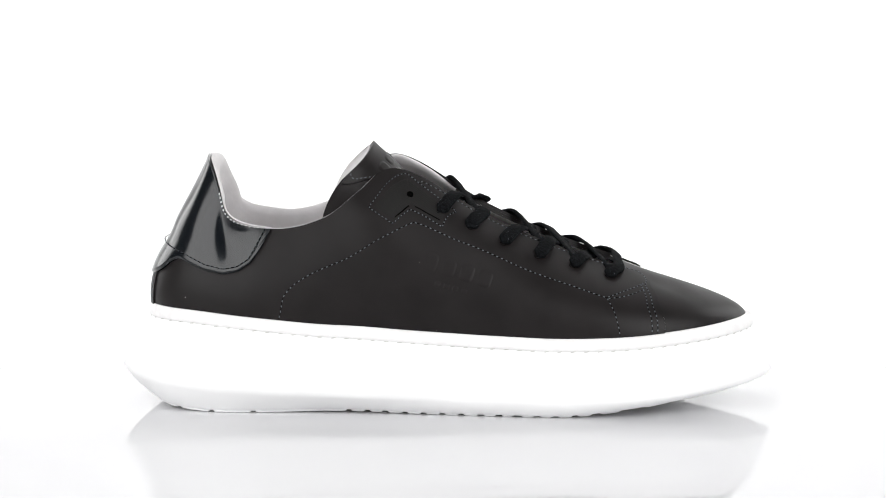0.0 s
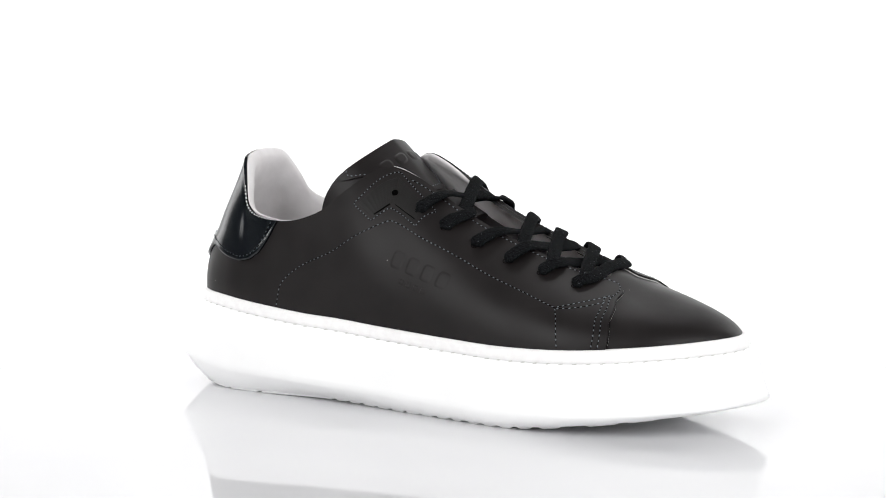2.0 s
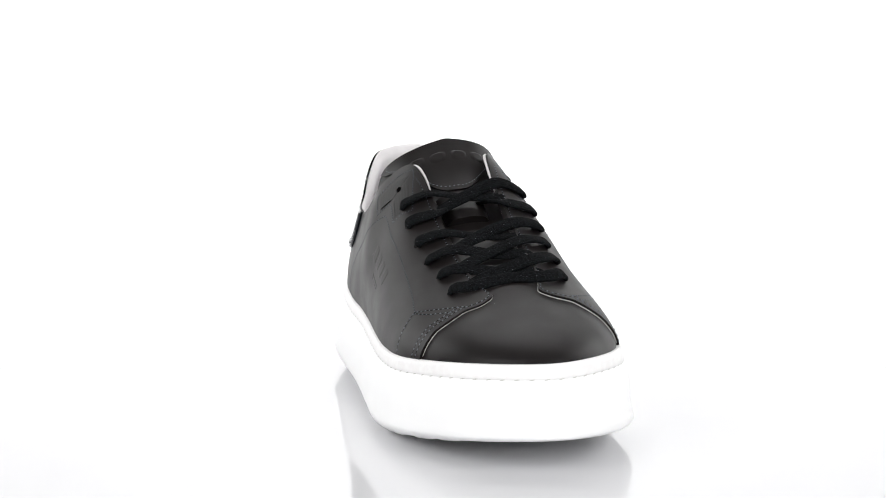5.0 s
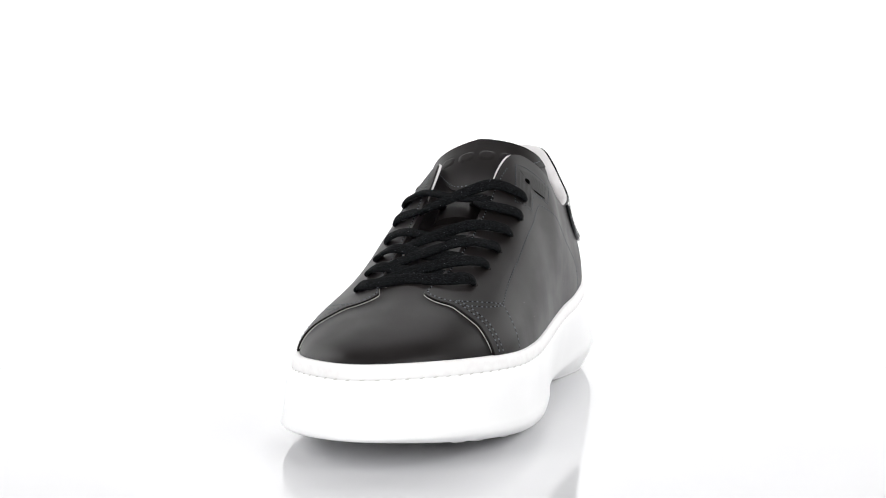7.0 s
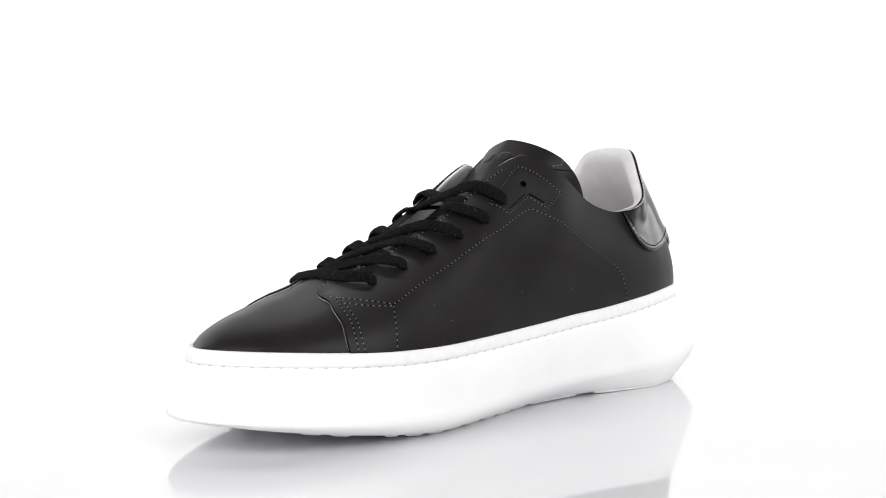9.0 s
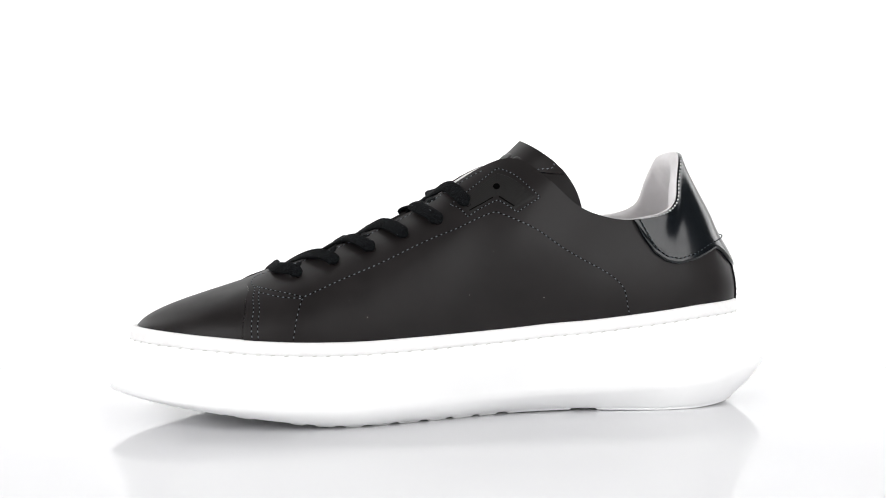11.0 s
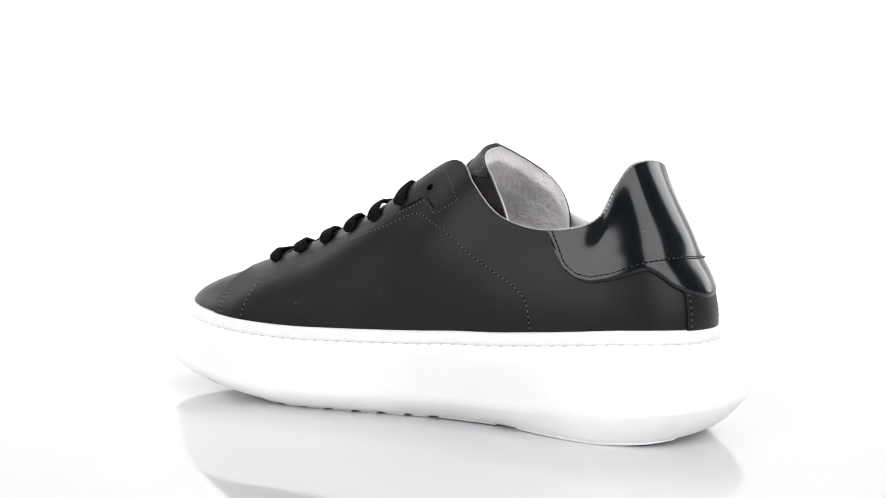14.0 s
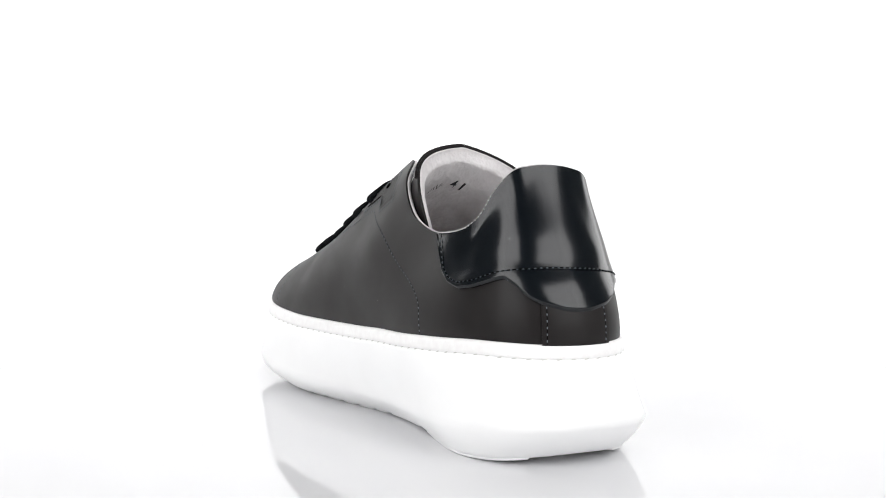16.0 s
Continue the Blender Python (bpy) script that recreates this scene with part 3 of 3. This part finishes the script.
def build_tab(shoe):
    tu, tv = tab_floor()
    umax = tu[-1]
    k = np.exp(-np.linspace(-2, 2, 19) ** 2)
    fine = np.linspace(0, umax, 300)
    vf = np.interp(fine, tu, tv)
    pad = np.concatenate([np.full(9, vf[0]), vf, np.full(9, vf[-1])])
    vf = np.convolve(pad, k / k.sum(), "valid")
    s = np.linspace(-umax, umax, 220)
    lo = np.interp(np.abs(s), fine, vf)
    r = np.linspace(0, 1, 60)
    U = np.broadcast_to((s % NK)[:, None], (220, 60))
    V = lo[:, None] + (1 - lo[:, None]) * r[None, :]
    # soft dents, a pinch above the seam and a flare at the lower rim
    ab = np.abs(s)[:, None]
    dent = 0.05 * np.sin(s[:, None] * 2.3 + V * 1.5) + 0.1 * np.sin(s[:, None] * 1.7 - V * 4) + 0.04 * np.sin(s[:, None] * 5.1 + V * 6)
    dent = dent * smooth(r[None, :], 0.0, 0.3) * (1 - smooth(r[None, :], 0.8, 1.0))
    pinch = -1.1 * np.exp(-((V - 0.47) / 0.09) ** 2) * np.exp(-(ab / 1.6) ** 2) - 0.7 * np.exp(-((V - 0.75) / 0.2) ** 2) * np.exp(-((ab - 3.9) / 0.9) ** 2)
    off = 2.6 + dent + pinch + 0.5 * (1 - smooth(r[None, :], 0, 0.25))
    off[:, 0] -= 0.9
    outer, inner = raised(U, V, off), raised(U, V, np.full(U.shape, 1.32))
    slab_part("heel_tab", outer, inner, PATENT, shoe, "glossy black patent leather heel tab")
    # seam across the tab: near its lower edge at the sides, straight across the heel
    for side in (-1, 1):
        m = np.linspace(2.35, umax - 0.04, 120)
        low = np.interp(m, fine, vf) + 0.045 * (1 - smooth(m, umax - 0.5, umax) * 0.6)
        m2 = m - 0.09 * smooth(m, umax - 0.9, umax)
        stitch_line(np.stack([m2, low], 1), side, 3.0, TAB_THREAD, shoe, pitch=2.3, wide=0.62)
        m = np.linspace(0.0, 2.35, 60)
        a = np.interp(2.35, fine, vf) + 0.045
        stitch_line(np.stack([m, a + (0.44 - a) * smooth(2.35 - m, 0, 2.0)], 1), side, 2.55 + 0.5 * smooth(m, 1.2, 2.0), TAB_THREAD, shoe, pitch=2.3, wide=0.62)
        m = np.linspace(3.1 if side < 0 else 0.0, umax - 0.15, 120)
        stitch_line(np.stack([m, np.full(120, 0.996)], 1), side, 2.25, WHITE_THREAD, shoe, pitch=1.9, fill=0.62, wide=1.0)
    # strip down the back of the heel, under the tab
    s = np.linspace(-0.95, 0.95, 40)
    r = np.linspace(0.0, 0.3, 16)
    U, V = np.meshgrid(s % NK, r, indexing="ij")
    slab_part("heel_strip", raised(U, V, np.full(U.shape, 2.1)), raised(U, V, np.full(U.shape, 1.25)), LEATHER, shoe, "narrow black leather strip down the heel")
    for side in (-1, 1):
        v = np.linspace(0.02, 0.24, 24)
        stitch_line(np.stack([np.full(24, 0.82), v], 1), side, 2.1, THREAD, shoe, pitch=2.3)


def build_lining(shoe):
    n = 300
    u = np.linspace(0, NK, n, endpoint=False)
    thick = 2.4 + 2.2 * (smooth(np.abs(((u + 14) % NK) - 14), 0, 6.5) * -1 + 1)
    thick = np.where(np.abs(((u + 14) % NK) - 14) > 9.2, 1.95, thick)
    deep = np.abs(((u + 14) % NK) - 14)
    heel = 1 - smooth(deep, 5.2, 5.9)
    cols = []
    edge = skin(u, np.ones(n)) - skin(u, np.full(n, 0.96))
    edge /= np.linalg.norm(edge, axis=1)[:, None]
    for v, d, e in ((0.97, -0.1, 0.0), (1.0, 0.15, 0.5), (1.0, 0.45, 1.3), (1.0, 0.1, 1.9), (1.0, -0.6, 1.9)):
        tuck = smooth(deep, 10.25, 10.7)  # hidden under the eyestay below the second eyelet
        reach = e * (0.22 + 0.68 * smooth(deep, 9.1, 9.8)) + heel * min(e, 1.0) * 0.7
        cols.append(raised(u, np.full(n, v), (d + heel * max(d, 0) * 1.6) * (1 - tuck) - 0.9 * tuck) + edge * (reach * (1 - tuck) - 0.8 * tuck)[:, None])
    for v, f in ((1.0, 0.6), (0.98, 0.9), (0.94, 1.0), (0.86, 1.0), (0.75, 1.0), (0.6, 1.0), (0.45, 1.0), (0.3, 1.0), (0.15, 1.0), (0.02, 1.0)):
        cols.append(raised(u, np.full(n, v), -thick * f))
    g = np.stack(cols, 1)
    ok = deep < 12.95
    idx = [i for i in list(range(n // 2 + 1, n)) + list(range(0, n // 2)) if ok[i]]
    g = g[idx]
    part("lining", mesh_of("lining", lean(g.reshape(-1, 3)) * MM, grid_faces(len(idx), g.shape[1], flip=True), LINING), shoe, "pale grey-white leather lining")
    # insole
    f = round_trip(ring(FEATHER), np.linspace(0, NK, 120, endpoint=False))
    inner = f - outward(f) * 3
    verts = [tuple(p) for p in inner + (0, 0, 2.0)] + [(x, 0, z + 1.0) for x, y, z in inner]
    faces = [(i, (i + 1) % 120, 120 + (i + 1) % 120, 120 + i) for i in range(120)]
    part("insole", mesh_of("insole", np.array(verts) * MM, faces, LINING), shoe, "pale leather insole")


# ---------------------------------------------------------------- tongue
TONGUE = [(92, 55), (60, 65.5), (15, 85), (-13, 102.5), (-26, 114.8), (-34.5, 122.8)]


def tongue_at(l, w):
    """l from the throat (0) to the top edge (1), w across (the sides hang down beyond 1)."""
    l, w = np.broadcast_arrays(np.asarray(l, float), np.asarray(w, float))
    c = through_points(TONGUE, 400)
    cx, cz = np.interp(l, np.linspace(0, 1, 400), c[:, 0]), np.interp(l, np.linspace(0, 1, 400), c[:, 1])
    wide = 17 + 10 * smooth(l, 0.2, 0.85)
    hang = 3 + 9.5 * smooth(l, 0.4, 0.95)
    a = np.abs(w)
    # the inner side lies lower, clear of the eyestay
    cz = cz - 3.2 * smooth(w, 0.25, 0.95) * smooth(l, 0.42, 0.58) * (1 - smooth(l, 0.78, 0.95))
    return np.stack([cx - hang * 0.95 * 2.4 * np.tanh(a ** 2.3 / 2.4), wide * np.sin(1.15 * w) / math.sin(1.15), cz - hang * (0.62 * a ** 1.2 + 0.38 * a ** 2.7)], -1)


def tongue_normal(l, w):
    e = 0.01
    l = np.clip(l, 0.02, 0.985)
    n = np.cross(tongue_at(np.minimum(l + e, 1), w) - tongue_at(l - e, w), tongue_at(l, w + e) - tongue_at(l, w - e))
    return n / np.linalg.norm(n, axis=-1)[..., None]


def build_tongue(shoe):
    L, W = np.meshgrid(np.linspace(0.02, 1, 90), np.linspace(-1.9, 1.9, 72), indexing="ij")
    W = W * (1 - 0.44 * np.clip((L - 0.84) / 0.16, 0, 1) ** 2.5)
    P, N = tongue_at(L, W), tongue_normal(L, W)
    if N[45, 36, 2] < 0:
        N = -N
    puff = 3.8 * (1 - np.abs(W / 1.9) ** 3) * smooth(L, 0.4, 0.8) + 0.5
    edge = smooth(1 - L, 0, 0.09)
    slab_part("tongue", P, P - N * 1.2, LEATHER, shoe, "padded black leather tongue")
    back = P - N * (1.3 + (puff * (0.1 + 0.9 * edge))[..., None])
    front = P - N * 1.15
    slab_part("tongue_lining", front, back, CREASED, shoe, "wrinkled pale lining of the tongue")
    # top panel of the tongue, its seam rising to the top edge at both sides
    w = np.linspace(-1.65, 1.65, 90)
    r = np.linspace(0, 1, 28)
    lo = np.interp(np.abs(w), (0, 0.3, 0.5, 0.75, 1.0, 1.3, 1.65), (0.56, 0.57, 0.66, 0.84, 0.905, 0.955, 0.985))
    lo = np.convolve(np.pad(lo, 4, "edge"), np.ones(9) / 9, "valid")
    Lb = np.minimum(lo[:, None] + (1.003 - lo[:, None]) * r[None, :], 1.0)
    trim = lambda l: 1 - 0.44 * np.clip((l - 0.84) / 0.16, 0, 1) ** 2.5
    Wb = w[:, None] * trim(Lb)

    def over(l, ww, h):
        p, n = tongue_at(l, ww), tongue_normal(l, ww)
        flip = np.where(n[45, ..., 2:3] > 0, 1, -1) if n.ndim == 3 else (1 if n[len(n) // 2, 2] > 0 else -1)
        return p + n * flip * np.asarray(h)[..., None], n * flip

    Pn, Nn = over(Lb, Wb, np.full(Lb.shape, 0.95))
    slab_part("tongue_panel", Pn[::-1], (Pn - Nn * 0.9)[::-1], LEATHER, shoe, "black leather top panel of the tongue")
    lo2 = np.minimum(lo + 0.02, 0.998)
    p, nn = over(lo2, w * trim(lo2), np.full(90, 0.98))
    dashes(lean(p[3:87]), nn[3:87], THREAD, shoe, 2.1, 0.62, 0.6, "stitch_line")
    # lace keeper loop
    Lk, Wk = np.meshgrid(np.linspace(0.41, 0.53, 10), np.linspace(-0.42, 0.42, 16), indexing="ij")
    Pk, Nk = tongue_at(Lk, Wk), tongue_normal(Lk, Wk)
    Nk = Nk if Nk[5, 8, 2] > 0 else -Nk
    arch = 3.0 * (1 - (Wk / 0.42) ** 4)
    slab_part("lace_keeper", Pk + Nk * (arch + 0.5)[..., None], Pk + Nk * 0.02, LEATHER, shoe, "small leather lace loop on the tongue")
    # pressed mark on the top panel: plain blocks
    for wc in (-0.45, -0.15, 0.15, 0.45):
        a, b = np.meshgrid(np.linspace(-1, 1, 13), np.linspace(-1, 1, 13), indexing="ij")
        Lq, Wq = 0.81 + a * 0.045 + 0.05 * wc ** 2, wc + b * 0.115
        Pq, Nq = tongue_at(Lq, Wq), tongue_normal(Lq, Wq)
        Nq = Nq if Nq[6, 6, 2] > 0 else -Nq
        r = (np.abs(a) ** 2.6 + np.abs(b) ** 2.6) ** (1 / 2.6)
        h = 1.0 + 0.4 * (1 - smooth(r, 0.72, 1.0))
        v = lean((Pq + Nq * h[..., None]).reshape(-1, 3)) * MM
        part("pressed_mark", mesh_of("pressed_mark", v, grid_faces(13, 13), LEATHER), shoe)
    # two rows of handwritten ink inside the tongue: plain strokes
    def under(l, w):
        """A place just clear of the tongue's lining."""
        p, n = tongue_at(l, w), tongue_normal(l, w)
        n = np.where(n[..., 2:3] > 0, n, -n)
        deep = 5.0 * (1 - np.abs(w / 1.9) ** 6) * smooth(l, 0.4, 0.8) + 1.5 + 1.6
        return lean(p - n * deep[..., None]) * MM

    for wc, tall, slant in ((0.6, 0.05, 0.05), (0.53, 0.03, 0.0), (0.46, 0.05, 0.06), (0.38, 0.05, 0.05), (0.31, 0.045, -0.06), (0.27, 0.012, -0.09)):
        a, b = np.meshgrid(np.linspace(-0.5, 0.5, 6), np.linspace(-0.5, 0.5, 3), indexing="ij")
        v = under(0.715 + a * tall, wc + a * slant + b * 0.024)
        part("ink_stroke", mesh_of("ink_stroke", v.reshape(-1, 3), grid_faces(6, 3), INK), shoe)
    # the size, written by hand
    font = bpy.data.curves.new("size_mark", "FONT")
    font.body, font.size, font.shear, font.space_character = "41", 1.0, 0.25, 1.25
    font.resolution_u, font.offset = 3, 0.02
    holder = new("size_mark", font)
    bpy.context.view_layer.update()
    me = bpy.data.meshes.new_from_object(holder.evaluated_get(bpy.context.evaluated_depsgraph_get()))
    bpy.data.objects.remove(holder)
    xy = np.array([v.co[:2] for v in me.vertices])
    v = under(0.69 + xy[:, 1] * 0.095 - xy[:, 0] * 0.012, 0.11 - xy[:, 0] * 0.27)
    me.vertices.foreach_set("co", v.reshape(-1))
    me.materials.clear()
    me.materials.append(INK)
    me.update()
    part("size_mark", me, shoe, "handwritten black size number")


def emblem(shoe):
    """Pressed mark on the outer side: four plain blocks over a row of small ones."""
    a, b = np.array((-10.0, 75.3)), np.array((22.5, 64.3))
    ax = (b - a) / np.linalg.norm(b - a)
    up = np.array((-ax[1], ax[0]))
    blocks = [(0.2 + 8.6 * k, 0.0, 7.0, 8.6) for k in range(4)] + [(8.5 + 4.2 * k, -6.0, 3.0, 3.2) for k in range(4)]
    for sx, sz, w, h in blocks:
        n = 13
        pts = []
        for i in range(n):
            for k in range(n):
                p = a + ax * (sx + w * i / (n - 1)) + up * (sz - 4.3 + h * k / (n - 1))
                r = (abs(i / 6 - 1) ** 5 + abs(k / 6 - 1) ** 5) ** 0.2
                uv = locate(*p)
                pts.append(raised(uv[0], uv[1], 1.22 + 0.24 * (1 - smooth(r, 0.72, 1.0))))
        part("pressed_mark", mesh_of("pressed_mark", lean(np.array(pts, float)) * MM, grid_faces(n, n, flip=True), LEATHER), shoe)


# ---------------------------------------------------------------- laces
EYELETS = [(-3, 27), (10.6, 27.6), (26.3, 26.6), (42, 25.8), (57.8, 25), (74.5, 24.2)]
EYELETS_IN = [(-2.4, 30), (11.2, 30.6), (25.8, 29.6), (40.2, 28.4), (57, 27.2), (72.3, 26.4)]


def eyelet(i, side, off):
    """A point over eyelet i, or between two."""
    rows = EYELETS if side < 0 else EYELETS_IN
    uv = locate_top(np.interp(i, range(6), [e[0] for e in rows]), np.interp(i, range(6), [e[1] for e in rows]))
    return lean(raised(mirror_u(uv[0], side), uv[1], off))


def over_edge(i, side, off, ahead=6.5):
    x = np.interp(i, range(6), [e[0] for e in EYELETS]) + max(0, i - 5) * 16
    uv = locate_top(min(x + ahead, 80.5), 14.8)
    return lean(raised(mirror_u(uv[0], side), uv[1], off))


def build_laces(shoe):
    rng = np.random.default_rng(7)
    n = 84
    s = np.linspace(0, 1, n)
    for i in range(6):
        for side in (-1, 1):
            c, q = eyelet(i, side, 1.3), eyelet(i, side, 2.3)
            ringlet(shoe, c, q - c, 1.15)
            if i == 5 and side > 0:
                continue
            rise = rng.uniform(-0.5, 0.6)
            hole, rim = eyelet(i, side, -1.2), eyelet(i, side, 2.3) * 0.97 + over_edge(i, side, 2.1) * 0.03
            shoulder = eyelet(i, side, 4.0 + rise) * 0.7 + over_edge(i, side, 4.0 + rise) * 0.3
            brow = over_edge(i, side, 3.0)
            both = i == 5
            if both:
                far_hole, far_rim = eyelet(i, 1, -1.2), eyelet(i, 1, 2.3) * 0.97 + over_edge(i, 1, 2.1) * 0.03
                far_sh = eyelet(i, 1, 4.0) * 0.7 + over_edge(i, 1, 4.0) * 0.3
                fb = over_edge(i, 1, 3.0)
                mid = (brow + fb) / 2 + (0, 0, 1.2)
                pts = [hole, rim, shoulder, brow, mid, fb, far_sh, far_rim, far_hole]
            elif i == 1:
                # the second pair runs into the loop on the tongue
                end = lean(tongue_at(0.48, side * 0.28)) + (0.3, 0, 1.6)
                mid = (brow + end) / 2 + (0, 0, 0.4)
                pts = [hole, rim, shoulder, brow, mid, end]
            else:
                # the inner-side band lies over the outer-side one and runs down to the next row
                target = over_edge(i + (0.75 if side > 0 else 0.55), -side, 0.6)
                mid = (brow + target) / 2 + (0, 0, 1.0 if side > 0 else -0.8)
                dive = target + (1.0, -side * 3.0, -4.0)
                pts = [hole, rim, shoulder, brow, mid, target, dive]
            path = through_points(pts, n)
            nrm = np.tile((0.42, 0, 0.9), (n, 1))
            nrm[:, 1] = np.clip(path[:, 1] / 26, -1, 1) * 0.75
            # each band rolls, sags and frays a little in its own way
            nrm[:, 0] += rng.uniform(0.12, 0.32) * np.sin(2 * math.pi * (s * rng.uniform(0.6, 1.2) + rng.uniform()))
            sway = np.sin(math.pi * s) ** 2 * rng.uniform(0.3, 0.9) * np.sin(2 * math.pi * (s * rng.uniform(0.8, 1.5) + rng.uniform()))
            path[:, 0] += sway
            fray = sum(rng.uniform(0.012, 0.03) * np.sin(2 * math.pi * (s * f + rng.uniform())) for f in (3, 7, 13))
            # a full rounded lobe over its eyelet, narrowing as it rolls over the tongue
            lobe = 1 - smooth(s, 0.12, 0.36 if not both else 0.2)
            cap = np.clip((s - 0.115) / 0.17, 0, 1)
            if both:
                lobe = np.maximum(lobe, 1 - smooth(1 - s, 0.08, 0.2))
                cap = np.minimum(np.clip((s - 0.08) / 0.12, 0, 1), np.clip((0.92 - s) / 0.12, 0, 1))
            cap = np.sqrt(np.clip(1 - (1 - cap) ** 2, 0.05, 1))
            width = (6.4 + rng.uniform(-0.4, 0.3) + 0.9 * lobe) * (1 + fray) * cap
            thick = (1.9 + 0.9 * lobe) * (0.4 + 0.6 * cap)
            cup = rng.uniform(-0.7, 0.1) * (1 - lobe) - 0.7 * lobe
            ribbon(path, nrm, width, thick, LACE, "lace", shoe, "flat black woven cotton lace", cup)


def build_shoe():
    shoe = new("sneaker")
    tagged(shoe, "low black leather sneaker with thick white sole, on a turntable", "shoe")
    build_sole(shoe)
    build_upper(shoe)
    build_tongue(shoe)
    build_laces(shoe)
    return shoe


build_studio()
turntable = build_turntable()
sneaker = build_shoe()


def turn(t):
    """Degrees turned by the turntable at t seconds."""
    return -15.30 * t + 0.3 * min(1.0, t / 1.0)


def motions():
    steps = [k * 0.5 for k in range(33)]
    walk(turntable, [(t, pose(0, 0, 0, 0, 0, turn(t))) for t in steps])
    walk(sneaker, [(t, pose(0, 0, 0, 0, 0, turn(t)) @ Matrix.Translation(SHOE_SHIFT)) for t in steps])


motions()
